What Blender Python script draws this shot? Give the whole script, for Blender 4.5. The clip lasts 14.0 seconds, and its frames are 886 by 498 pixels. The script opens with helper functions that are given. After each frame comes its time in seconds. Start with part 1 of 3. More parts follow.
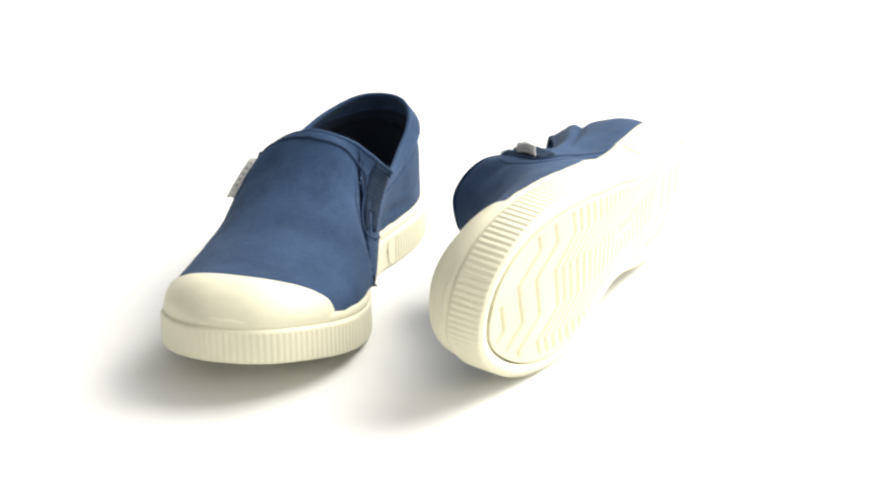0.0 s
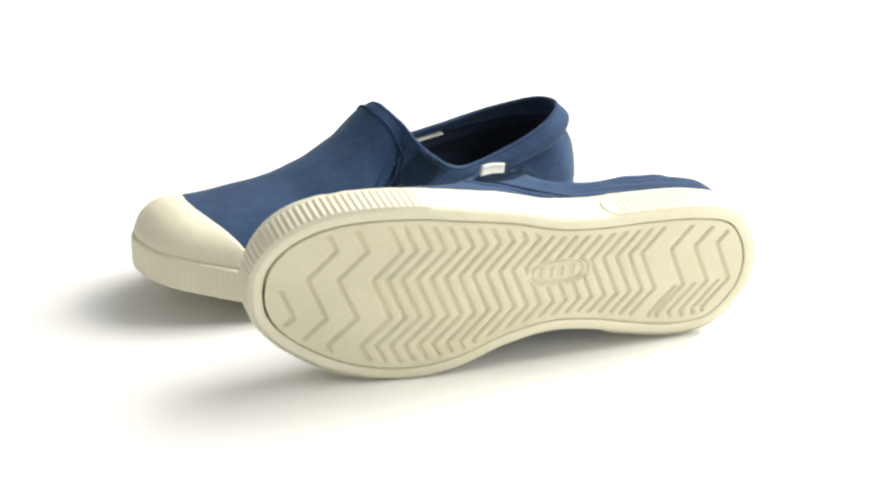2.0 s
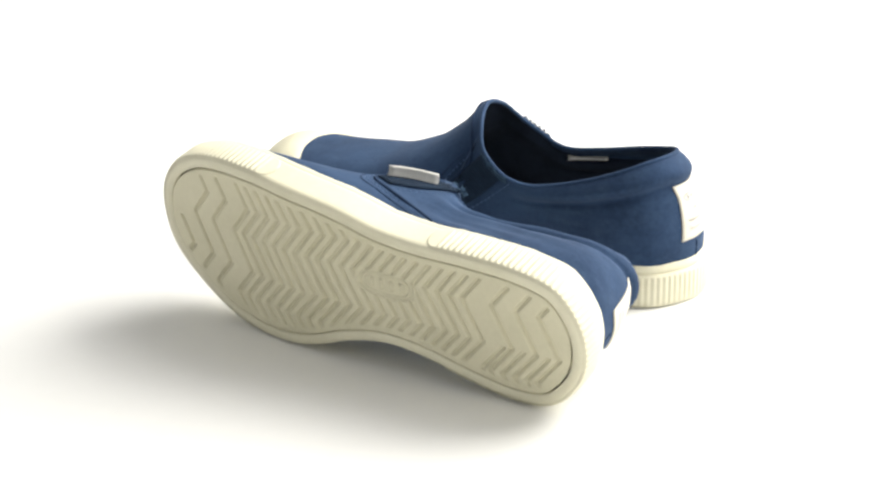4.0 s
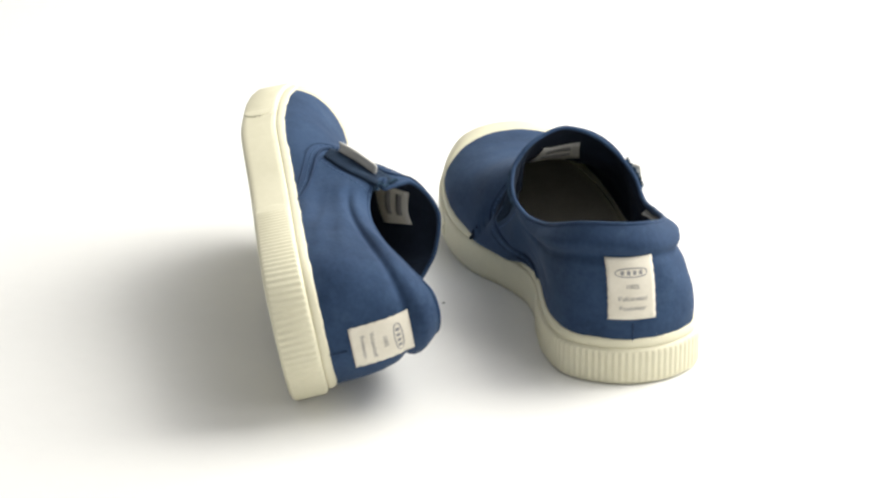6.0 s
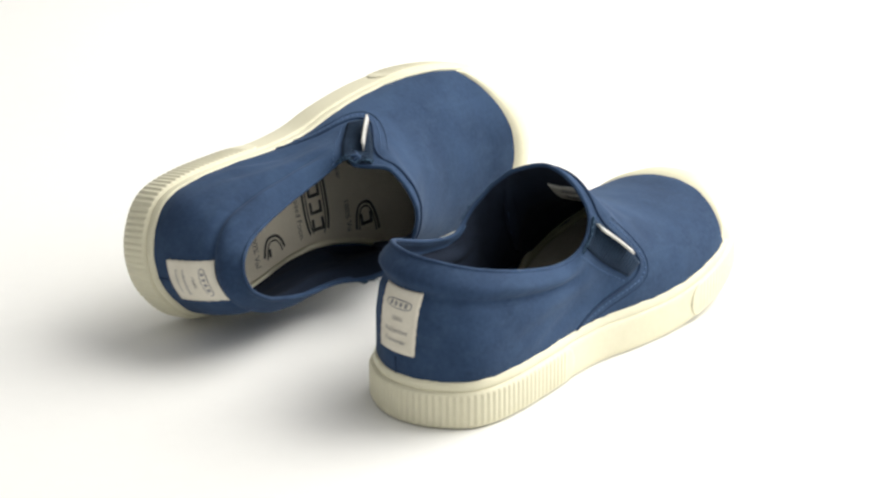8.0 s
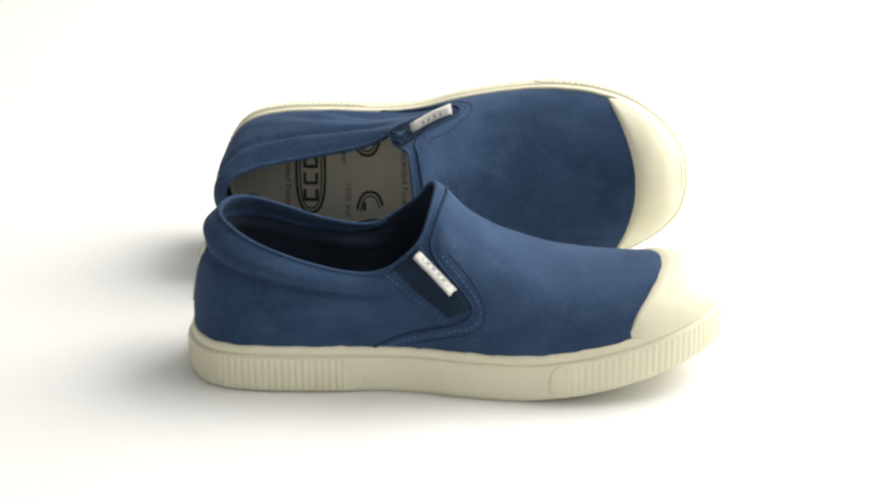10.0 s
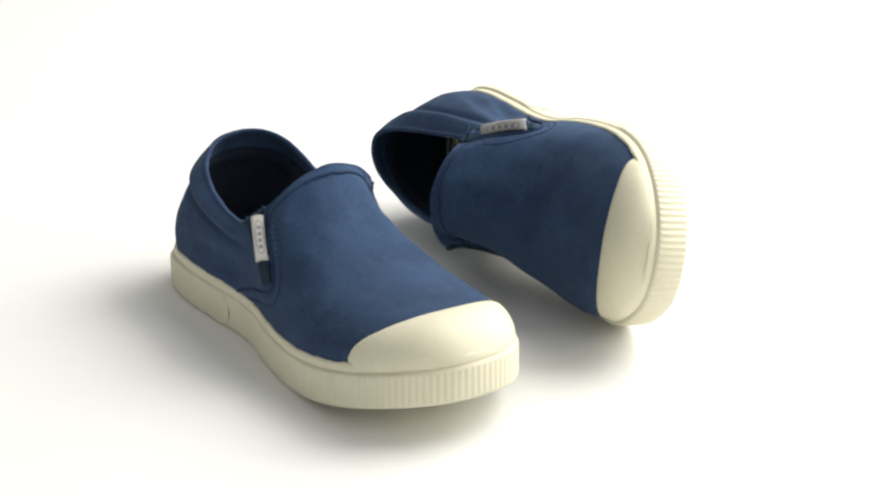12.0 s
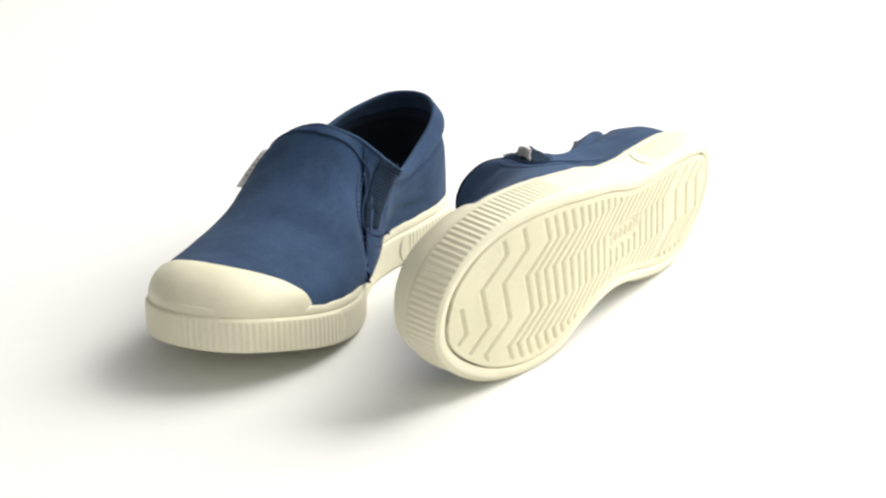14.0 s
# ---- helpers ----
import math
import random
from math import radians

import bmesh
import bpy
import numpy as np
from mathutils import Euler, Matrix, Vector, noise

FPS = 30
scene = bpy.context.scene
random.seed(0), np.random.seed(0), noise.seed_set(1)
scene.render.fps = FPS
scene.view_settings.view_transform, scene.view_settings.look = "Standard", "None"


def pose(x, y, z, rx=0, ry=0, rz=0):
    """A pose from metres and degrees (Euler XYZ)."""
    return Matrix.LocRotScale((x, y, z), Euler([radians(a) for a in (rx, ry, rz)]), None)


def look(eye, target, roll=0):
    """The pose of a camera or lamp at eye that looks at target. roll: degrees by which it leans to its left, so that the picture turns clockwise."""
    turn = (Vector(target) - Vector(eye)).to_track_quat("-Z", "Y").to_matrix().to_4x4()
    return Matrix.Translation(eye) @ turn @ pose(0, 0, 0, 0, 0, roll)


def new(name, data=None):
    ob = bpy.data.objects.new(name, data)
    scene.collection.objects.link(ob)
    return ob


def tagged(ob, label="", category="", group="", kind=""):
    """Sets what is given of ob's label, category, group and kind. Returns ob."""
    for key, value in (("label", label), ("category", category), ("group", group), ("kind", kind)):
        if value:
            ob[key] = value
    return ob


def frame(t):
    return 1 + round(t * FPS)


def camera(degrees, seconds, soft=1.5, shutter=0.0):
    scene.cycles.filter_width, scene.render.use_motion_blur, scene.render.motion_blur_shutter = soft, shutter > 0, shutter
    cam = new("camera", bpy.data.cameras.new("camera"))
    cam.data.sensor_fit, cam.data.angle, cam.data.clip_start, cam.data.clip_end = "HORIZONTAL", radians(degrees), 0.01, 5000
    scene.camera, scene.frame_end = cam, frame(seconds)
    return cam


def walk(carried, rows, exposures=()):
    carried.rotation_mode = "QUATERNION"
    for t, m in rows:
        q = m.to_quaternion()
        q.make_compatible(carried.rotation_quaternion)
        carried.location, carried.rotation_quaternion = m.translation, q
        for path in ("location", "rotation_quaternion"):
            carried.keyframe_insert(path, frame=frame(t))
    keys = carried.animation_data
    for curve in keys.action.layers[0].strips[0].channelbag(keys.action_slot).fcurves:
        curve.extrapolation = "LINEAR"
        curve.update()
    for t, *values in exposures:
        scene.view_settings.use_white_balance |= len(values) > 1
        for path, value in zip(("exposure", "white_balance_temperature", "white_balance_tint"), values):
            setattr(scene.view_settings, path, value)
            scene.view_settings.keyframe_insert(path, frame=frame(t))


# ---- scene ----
# The camera stands on a tripod; the pair of shoes turns before it on a white sweep.
cam = camera(22.48, 14.0, soft=2.5)
EYE = look((0.0, -1.1453, 0.4953), (0.0012, -0.2179, 0.1211), -0.45)
walk(cam, [(0.0, EYE), (14.0, EYE)], exposures=[(0.0, 0.22), (0.5, 0.08), (2.5, 0.09), (5.0, 0.03), (7.0, -0.24), (8.2, -0.2), (14.0, -0.18)])

# ---- light: a bright studio, with one large window-like softbox on the right ----
world = bpy.data.worlds.new("studio")
scene.world = world
world.use_nodes = True
world.node_tree.nodes["Background"].inputs["Color"].default_value = (0.99, 0.985, 0.97, 1)
world.node_tree.nodes["Background"].inputs["Strength"].default_value = 0.43


def softbox(name, eye, target, sx, sy, watts, color):
    lamp = bpy.data.lights.new(name, "AREA")
    lamp.shape, lamp.size, lamp.size_y, lamp.energy, lamp.color = "RECTANGLE", sx, sy, watts, color
    ob = new(name, lamp)
    ob.matrix_world = look(eye, target)
    return ob


softbox("side_softbox", (1.1, 0.42, 0.98), (0.15, 0.0, 0.05), 1.3, 1.3, 38, (1.0, 0.97, 0.905))
softbox("overhead_softbox", (1.1, 0.65, 1.5), (0.4, 0.15, 0.0), 1.8, 1.8, 32, (1.0, 0.985, 0.95))
softbox("front_softbox", (1.5, -1.1, 0.9), (0.0, 0.0, 0.05), 0.9, 0.9, 9, (1.0, 0.97, 0.92))


# ---- materials ----
def material(name):
    m = bpy.data.materials.new(name)
    m.use_nodes = True
    nt = m.node_tree
    return m, nt, nt.nodes["Principled BSDF"]


def node(nt, kind, **values):
    n = nt.nodes.new(kind)
    for k, v in values.items():
        n.inputs[k].default_value = v
    return n


def mottled(name, dark, light, rough, scale, fine, bump, bump_dist=0.0004, weave=0.0, wear=0.0):
    """Two scales of variation, and a fine relief."""
    m, nt, b = material(name)
    tc = nt.nodes.new("ShaderNodeTexCoord")
    big = node(nt, "ShaderNodeTexNoise", Scale=scale, Detail=4.0, Roughness=0.6)
    small = node(nt, "ShaderNodeTexNoise", Scale=fine, Detail=3.0, Roughness=0.6)
    for n in (big, small):
        nt.links.new(tc.outputs["Object"], n.inputs["Vector"])
    mix = node(nt, "ShaderNodeMath")
    mix.operation = "MULTIPLY_ADD"
    nt.links.new(small.outputs["Fac"], mix.inputs[0])
    mix.inputs[1].default_value = 0.35
    nt.links.new(big.outputs["Fac"], mix.inputs[2])
    ramp = nt.nodes.new("ShaderNodeValToRGB")
    ramp.color_ramp.elements[0].position, ramp.color_ramp.elements[1].position = 0.46, 0.86
    ramp.color_ramp.elements[0].color, ramp.color_ramp.elements[1].color = (*dark, 1), (*light, 1)
    nt.links.new(mix.outputs[0], ramp.inputs["Fac"])
    color = ramp.outputs["Color"]
    if wear:
        # threads rubbed pale in short streaks and soft patches
        stretch = node(nt, "ShaderNodeMapping", Scale=(1.0, 0.35, 1.6))
        streak = node(nt, "ShaderNodeTexNoise", Scale=170.0, Detail=5.0, Roughness=0.7)
        patch = node(nt, "ShaderNodeTexNoise", Scale=55.0, Detail=2.0, Roughness=0.5)
        nt.links.new(tc.outputs["Object"], stretch.inputs["Vector"])
        nt.links.new(stretch.outputs["Vector"], streak.inputs["Vector"])
        nt.links.new(tc.outputs["Object"], patch.inputs["Vector"])
        both = node(nt, "ShaderNodeMath")
        both.operation = "MULTIPLY"
        nt.links.new(streak.outputs["Fac"], both.inputs[0])
        nt.links.new(patch.outputs["Fac"], both.inputs[1])
        amount = node(nt, "ShaderNodeMapRange", **{"From Min": 0.24, "From Max": 0.44, "To Min": 0.0, "To Max": wear})
        nt.links.new(both.outputs[0], amount.inputs["Value"])
        fade = nt.nodes.new("ShaderNodeMix")
        fade.data_type = "RGBA"
        nt.links.new(amount.outputs["Result"], fade.inputs[0])
        nt.links.new(color, fade.inputs[6])
        fade.inputs[7].default_value = (light[0] * 1.7 + 0.01, light[1] * 1.6 + 0.01, light[2] * 1.45, 1)
        color = fade.outputs[2]
    nt.links.new(color, b.inputs["Base Color"])
    b.inputs["Roughness"].default_value = rough
    height = small.outputs["Fac"]
    if weave:
        waves = []
        for axis in ("X", "Y", "Z"):
            wv = node(nt, "ShaderNodeTexWave", Scale=weave, Distortion=0.6)
            wv.inputs["Detail"].default_value = 1.0
            wv.bands_direction = axis
            nt.links.new(tc.outputs["Object"], wv.inputs["Vector"])
            waves.append(wv)
        add = node(nt, "ShaderNodeMath")
        add.operation = "ADD"
        nt.links.new(waves[0].outputs["Fac"], add.inputs[0])
        nt.links.new(waves[1].outputs["Fac"], add.inputs[1])
        add2 = node(nt, "ShaderNodeMath")
        add2.operation = "ADD"
        nt.links.new(add.outputs[0], add2.inputs[0])
        nt.links.new(waves[2].outputs["Fac"], add2.inputs[1])
        add3 = node(nt, "ShaderNodeMath")
        add3.operation = "ADD"
        nt.links.new(add2.outputs[0], add3.inputs[0])
        nt.links.new(small.outputs["Fac"], add3.inputs[1])
        height = add3.outputs[0]
    bp = node(nt, "ShaderNodeBump", Strength=bump, Distance=bump_dist)
    nt.links.new(height, bp.inputs["Height"])
    nt.links.new(bp.outputs["Normal"], b.inputs["Normal"])
    b.inputs["Specular IOR Level"].default_value = 0.25
    return m


CANVAS = mottled("washed_blue_canvas", (0.014, 0.032, 0.074), (0.031, 0.063, 0.131), 0.92, 18, 420, 0.6, 0.0003, wear=0.22)
CANVAS.node_tree.nodes["Principled BSDF"].inputs["Sheen Weight"].default_value = 0.06
CANVAS.node_tree.nodes["Principled BSDF"].inputs["Sheen Tint"].default_value = (0.6, 0.75, 1.0, 1)
BINDING = mottled("blue_binding", (0.011, 0.025, 0.060), (0.022, 0.046, 0.100), 0.9, 40, 700, 0.4, 0.0003)
GORE = mottled("blue_elastic", (0.006, 0.016, 0.036), (0.015, 0.034, 0.066), 0.85, 60, 900, 0.7, 0.0005)
LINING = mottled("dark_lining", (0.006, 0.010, 0.021), (0.012, 0.020, 0.039), 0.95, 40, 500, 0.3)
RUBBER = mottled("cream_rubber", (0.66, 0.63, 0.47), (0.74, 0.71, 0.55), 0.5, 12, 300, 0.08, 0.0002)
TREAD = mottled("cream_tread_rubber", (0.60, 0.57, 0.41), (0.69, 0.655, 0.49), 0.6, 14, 350, 0.10, 0.0002)
LABEL = mottled("woven_label", (0.66, 0.62, 0.52), (0.76, 0.72, 0.62), 0.9, 60, 800, 0.4, 0.0002)
TAG = mottled("grey_tag", (0.50, 0.50, 0.47), (0.62, 0.61, 0.58), 0.6, 60, 500, 0.2)
INK = mottled("grey_ink", (0.20, 0.20, 0.21), (0.30, 0.30, 0.31), 0.8, 60, 500, 0.1)
PRINT = mottled("dark_print", (0.05, 0.05, 0.05), (0.09, 0.09, 0.085), 0.8, 60, 500, 0.1)
INSOLE = mottled("linen_insole", (0.68, 0.635, 0.52), (0.78, 0.73, 0.61), 0.95, 40, 600, 0.5, 0.0003)
THREAD = mottled("blue_thread", (0.05, 0.095, 0.19), (0.085, 0.15, 0.28), 0.8, 60, 900, 0.2)
FRAY = mottled("frayed_elastic_thread", (0.022, 0.052, 0.095), (0.045, 0.09, 0.15), 0.9, 60, 900, 0.2)
PAPER = mottled("white_paper", (0.80, 0.80, 0.785), (0.83, 0.83, 0.815), 0.55, 2.0, 90, 0.02)


# ---- helpers for shapes ----
def part(name, mesh, mat, parent, label="", smooth=True):
    """Links a bmesh or (verts, faces) as one mesh under a thing or a part."""
    me = bpy.data.meshes.new(name)
    if isinstance(mesh, tuple):
        me.from_pydata([tuple(map(float, v)) for v in mesh[0]], [], mesh[1])
        bm = bmesh.new()
        bm.from_mesh(me)
    else:
        bm = mesh
    bmesh.ops.recalc_face_normals(bm, faces=bm.faces)
    bm.to_mesh(me)
    bm.free()
    me.materials.append(mat)
    for f in me.polygons:
        f.use_smooth = smooth
    ob = new(name, me)
    ob.parent = parent
    if label:
        tagged(ob, label)
    return ob


def spline(xs, ys):
    """A smooth monotone-friendly cubic through a few knots."""
    xs, ys = np.array(xs, float), np.array(ys, float)
    d = np.diff(ys) / np.diff(xs)
    m = np.empty(len(xs))
    m[0], m[-1] = d[0], d[-1]
    for i in range(1, len(xs) - 1):
        m[i] = 0.0 if d[i - 1] * d[i] <= 0 else 2 * d[i - 1] * d[i] / (d[i - 1] + d[i])

    def f(x):
        x = np.clip(np.asarray(x, float), xs[0], xs[-1])
        i = np.clip(np.searchsorted(xs, x) - 1, 0, len(xs) - 2)
        h = xs[i + 1] - xs[i]
        t = (x - xs[i]) / h
        return ((2 * t**3 - 3 * t**2 + 1) * ys[i] + (t**3 - 2 * t**2 + t) * h * m[i]
                + (-2 * t**3 + 3 * t**2) * ys[i + 1] + (t**3 - t**2) * h * m[i + 1])
    return f


def closed_curve(knots, n):
    """n points, evenly spaced, on a closed Catmull-Rom curve."""
    k = np.array(knots, float)
    out = []
    for i in range(len(k)):
        a, b, c, d = k[i - 1], k[i], k[(i + 1) % len(k)], k[(i + 2) % len(k)]
        for t in np.linspace(0, 1, 40, endpoint=False):
            out.append(0.5 * (2 * b + (c - a) * t + (2 * a - 5 * b + 4 * c - d) * t * t + (3 * b - a - 3 * c + d) * t**3))
    out = np.array(out + [out[0]])
    s = np.concatenate([[0], np.cumsum(np.linalg.norm(np.diff(out, axis=0), axis=1))])
    w = np.linspace(0, s[-1], n, endpoint=False)
    return np.stack([np.interp(w, s, out[:, j]) for j in range(out.shape[1])], 1), s[-1]


def loop_normals(p):
    t = np.roll(p, -1, 0) - np.roll(p, 1, 0)
    t = t[:, :2] / np.linalg.norm(t[:, :2], axis=1)[:, None]
    return np.stack([t[:, 1], -t[:, 0]], 1)


def loft(rings, close_u=True, cap_ends=False):
    """Faces through a list of rings with the same number of points."""
    n = len(rings[0])
    verts = np.concatenate(rings)
    faces = []
    for r in range(len(rings) - 1):
        for i in range(n if close_u else n - 1):
            j = (i + 1) % n
            faces.append((r * n + i, r * n + j, (r + 1) * n + j, (r + 1) * n + i))
    if cap_ends:
        faces.append(tuple(range(n)))
        faces.append(tuple(range((len(rings) - 1) * n, len(rings) * n)))
    return verts, faces


def tube(points, radius, closed=False, sides=8, flat=1.0):
    """A round or flattened cord along points."""
    p = np.array(points, float)
    if closed:
        t = np.roll(p, -1, 0) - np.roll(p, 1, 0)
    else:
        t = np.gradient(p, axis=0)
    t /= np.linalg.norm(t, axis=1)[:, None] + 1e-12
    up = np.array([0, 0, 1.0])
    a = np.cross(t, up)
    bad = np.linalg.norm(a, axis=1) < 1e-3
    a[bad] = np.cross(t[bad], [1.0, 0, 0])
    a /= np.linalg.norm(a, axis=1)[:, None]
    b = np.cross(a, t)
    rad = np.broadcast_to(np.asarray(radius, float), (len(p),))
    rings = []
    for i in range(len(p)):
        ang = np.linspace(0, 2 * np.pi, sides, endpoint=False)
        rings.append(p[i] + rad[i] * (np.cos(ang)[:, None] * a[i] * flat + np.sin(ang)[:, None] * b[i]))
    v, f = loft(rings)
    n = len(p)
    if closed:
        for i in range(sides):
            j = (i + 1) % sides
            f.append(((n - 1) * sides + i, (n - 1) * sides + j, j, i))
    else:
        f.append(tuple(range(sides)))
        f.append(tuple(range((n - 1) * sides, n * sides)))
    return v, f


# ---- the studio sweep: one sheet of white paper, flat under the shoes and curving up far behind ----
def sweep():
    ys, zs = [-6.0, -3.0, 2.2], [0.0, 0.0, 0.0]
    for a in np.linspace(0, math.pi / 2, 16)[1:]:
        ys.append(2.2 + 1.2 * math.sin(a))
        zs.append(1.2 - 1.2 * math.cos(a))
    ys.append(3.4)
    zs.append(5.0)
    rings = [np.array([(x, y, z) for x in np.linspace(-5, 5, 21)]) for y, z in zip(ys, zs)]
    me = bpy.data.meshes.new("ground")
    v, f = loft(rings, close_u=False)
    me.from_pydata([tuple(map(float, q)) for q in v], [], f)
    me.materials.append(PAPER)
    for q in me.polygons:
        q.use_smooth = True
    tagged(new("ground", me), "seamless white paper sweep under the shoes", "ground", kind="structure")


sweep()

# ---- the shoe, a right foot in millimetres: +x to the outer side, +y to the toe; side = -1 gives the left one ----
MM = 0.001
OUTLINE = [(3, 0), (21, 4), (36, 16), (42, 38), (43.5, 68), (43.5, 95), (46, 118), (52.5, 142), (57.5, 170), (60, 196), (58.5, 222),
           (52.5, 243.5), (41, 261), (25, 272), (7, 274.5), (-10, 270), (-24, 257), (-36, 236), (-42, 213), (-43, 190),
           (-38, 165), (-29, 142), (-24, 118), (-26, 95), (-32, 70), (-36.5, 44), (-33, 20.5), (-15.5, 4.5)]
# the mouth: collar at the heel, gores at the sides, tongue edge in front
MOUTH = [(-3.5, 15.5, 82), (8, 18.5, 80.5), (19, 29.5, 76), (29, 46, 71), (35.5, 70, 65), (37, 96, 61.5), (39, 109, 68), (34, 120, 77.5),
         (20, 126, 90.5), (1, 129, 96.5), (-18, 126, 90.5), (-31, 120, 77.5), (-35, 109, 68), (-33, 96, 61.5), (-32, 70, 66), (-33, 45, 74.5), (-27.5, 28, 81), (-16.5, 18, 83)]
# the same where the outer side has sunk in, on the shoe that lies on its side
MOUTH_SUNK = [(2, 14, 82), (9, 18, 81), (14, 29, 76), (18, 45, 70), (22, 70, 62), (28, 97, 58.5), (36, 111, 65), (34, 120, 76)] + MOUTH[8:15] + [(-27, 45, 72), (-20, 28, 77.5), (-10, 17, 81)]
spring = spline([0, 165, 200, 225, 250, 278], [0, 0, 4.2, 9.5, 16, 22.5])
ridge = spline([100, 129, 145, 163, 195, 225, 240, 252, 261, 267, 271.6], [100, 96.5, 81, 68.5, 58.5, 56, 56.5, 56.5, 54, 49.5, 43])
BAND, FOX = 20.0, 24.5
NU, NV = 240, 84


def smooth01(t):
    t = np.clip(t, 0, 1)
    return t * t * (3 - 2 * t)


class Last:
    """The surfaces of one shoe, from which its parts are cut."""

    def __init__(self, knots, fullness=2.3):
        self.fullness = fullness
        self.out, self.length = closed_curve(OUTLINE, NU)
        self.nrm = loop_normals(self.out)
        mouth, _ = closed_curve(knots, 900)
        base = self.out - self.nrm * 2.6
        self.tip = int(np.argmax(base[:, 1]))
        self.base = np.column_stack([base, FOX - 3 + spring(base[:, 1]) * 0.96])
        top = []
        for x, y, z in self.base:
            if y > 108:
                # front: spread along the tongue edge
                half = float(np.interp(y, [108, 271.5], [1.0, 0.0])) ** 0.85
                front = mouth[mouth[:, 1] > 100]
                tx = 2 + 37 * half * (1 if x > 6 else -1)
                i = np.argmin(np.abs(front[:, 0] - tx) + (0.3 * np.abs(front[:, 1] - 110) if half > 0.93 else 0))
                top.append(front[i])
            else:
                ty = np.interp(y, [0, 20, 108], [15, 31, 108])
                i = np.argmin(np.hypot(mouth[:, 0] - x * 0.84, mouth[:, 1] - ty))
                top.append(mouth[i])
        top = np.array(top)
        for _ in range(14):
            top = (np.roll(top, 1, 0) + 2 * top + np.roll(top, -1, 0)) / 4
        self.top = top
        self.g = np.array([[self.at(i, v) for i in range(NU)] for v in np.linspace(0, 1, NV)])
        self.n = self.normals(self.g)
        self.flat, self.flat_n = self.g.reshape(-1, 3), self.n.reshape(-1, 3)

    def height(self, x, y):
        """The vamp over a place of the plan."""
        b = FOX - 3 + spring(y) * 0.96
        o, h2 = self.base, self.tip
        lat = np.interp(y, o[3: h2, 1], o[3: h2, 0])
        med = np.interp(-y, -o[h2: NU - 3, 1], o[h2: NU - 3, 0])
        c, h = (lat + med) / 2, np.maximum((lat - med) / 2, 1.0)
        s = np.clip(np.abs((x - c) / h), 0, 1)
        p = np.where(x > c, self.fullness, 2.3)
        return b + (ridge(y) - b) * (1 - s**p) ** (1 / p)

    def at(self, i, v):
        """The point of the upper over base point i, at v from 0 (sole) to 1 (mouth)."""
        B, T = self.base[i], self.top[i]
        xy = B[:2] + (T[:2] - B[:2]) * v**2.2
        w = float(smooth01((B[1] - 100) / 30))
        z = B[2] + (T[2] - B[2]) * v
        if w > 0:
            dome = float(self.height(xy[0], xy[1]))
            dome += (T[2] - float(self.height(T[0], T[1]))) * v**4
            z = z * (1 - w) + dome * w
        # the padded roll of the collar and the crease under it, strongest at the heel
        r = float(smooth01((114 - B[1]) / 36))
        out = r * (3.0 * (1 + 0.5 * noise.noise(Vector((xy[0] * 0.045, xy[1] * 0.045, 7)))) * math.exp(-((v - 0.87) / 0.085) ** 2) - 1.9 * math.exp(-((v - 0.735) / 0.045) ** 2)) + (1 - w) * 0.8 * math.sin(math.pi * v)
        if v > 0.95:
            out -= r * 1.2 * (v - 0.95) / 0.05
        # soft dents and slanting creases of worn-in cloth
        q = Vector((xy[0] * 0.03, xy[1] * 0.03, z * 0.05))
        out += 0.9 * noise.noise(q) * min(1.0, 4 * v)
        side_zone = math.exp(-((B[1] - 85) / 34) ** 2) * math.sin(math.pi * min(1, v / 0.8)) * (1 if v < 0.8 else 0)
        fold = noise.noise(Vector((xy[1] * 0.020 + z * 0.015 + (3 if B[0] > 0 else 9), (z - 0.22 * xy[1]) * 0.11, 1.7)))
        out += 3.2 * side_zone * fold
        out += 0.35 * noise.noise(Vector((xy[0] * 0.09, xy[1] * 0.09, z * 0.13)))
        # a shallow dimple beside the tongue
        out -= 2.0 * math.exp(-((xy[0] - 26) / 9) ** 2 - ((xy[1] - 139) / 9) ** 2) * w
        nx, ny = self.nrm[i]
        lift = w * v
        # the instep swells over the waist on the inner side
        if i > self.tip:
            xy[0] -= 8.0 * math.exp(-((B[1] - 142) / 34) ** 2) * math.sin(math.pi * min(1.0, v * 1.05)) ** 0.8 if v < 0.95 else 0.0
        return np.array([xy[0] + nx * out * (1 - lift), xy[1] + ny * out * (1 - lift), z + out * lift])

    def normals(self, g):
        n = np.cross(np.roll(g, -1, 1) - np.roll(g, 1, 1), np.gradient(g, axis=0))
        return n / (np.linalg.norm(n, axis=2)[..., None] + 1e-9)

    def find(self, key, want, half=None, off=0.0):
        """The place on the upper whose two coordinates (key) are the wanted ones; half: outer (1) or inner (-1) side, or heel (0)."""
        p = self.flat
        d = (p[:, key[0]] - want[0]) ** 2 + (p[:, key[1]] - want[1]) ** 2
        c = 3 + 0.03 * p[:, 1]
        if half == 1:
            d = d + np.where(p[:, 0] < c, 1e6, 0)
        elif half == -1:
            d = d + np.where(p[:, 0] > c, 1e6, 0)
        else:
            d = d + np.where(p[:, 1] > 40, 1e6, 0)
        i = np.argpartition(d, 7)[:7]
        w = 1 / (d[i] + 0.15)
        w = w / w.sum()
        q, n = (p[i] * w[:, None]).sum(0), (self.flat_n[i] * w[:, None]).sum(0)
        q[key[0]], q[key[1]] = want
        return q + n / np.linalg.norm(n) * off, n / np.linalg.norm(n)


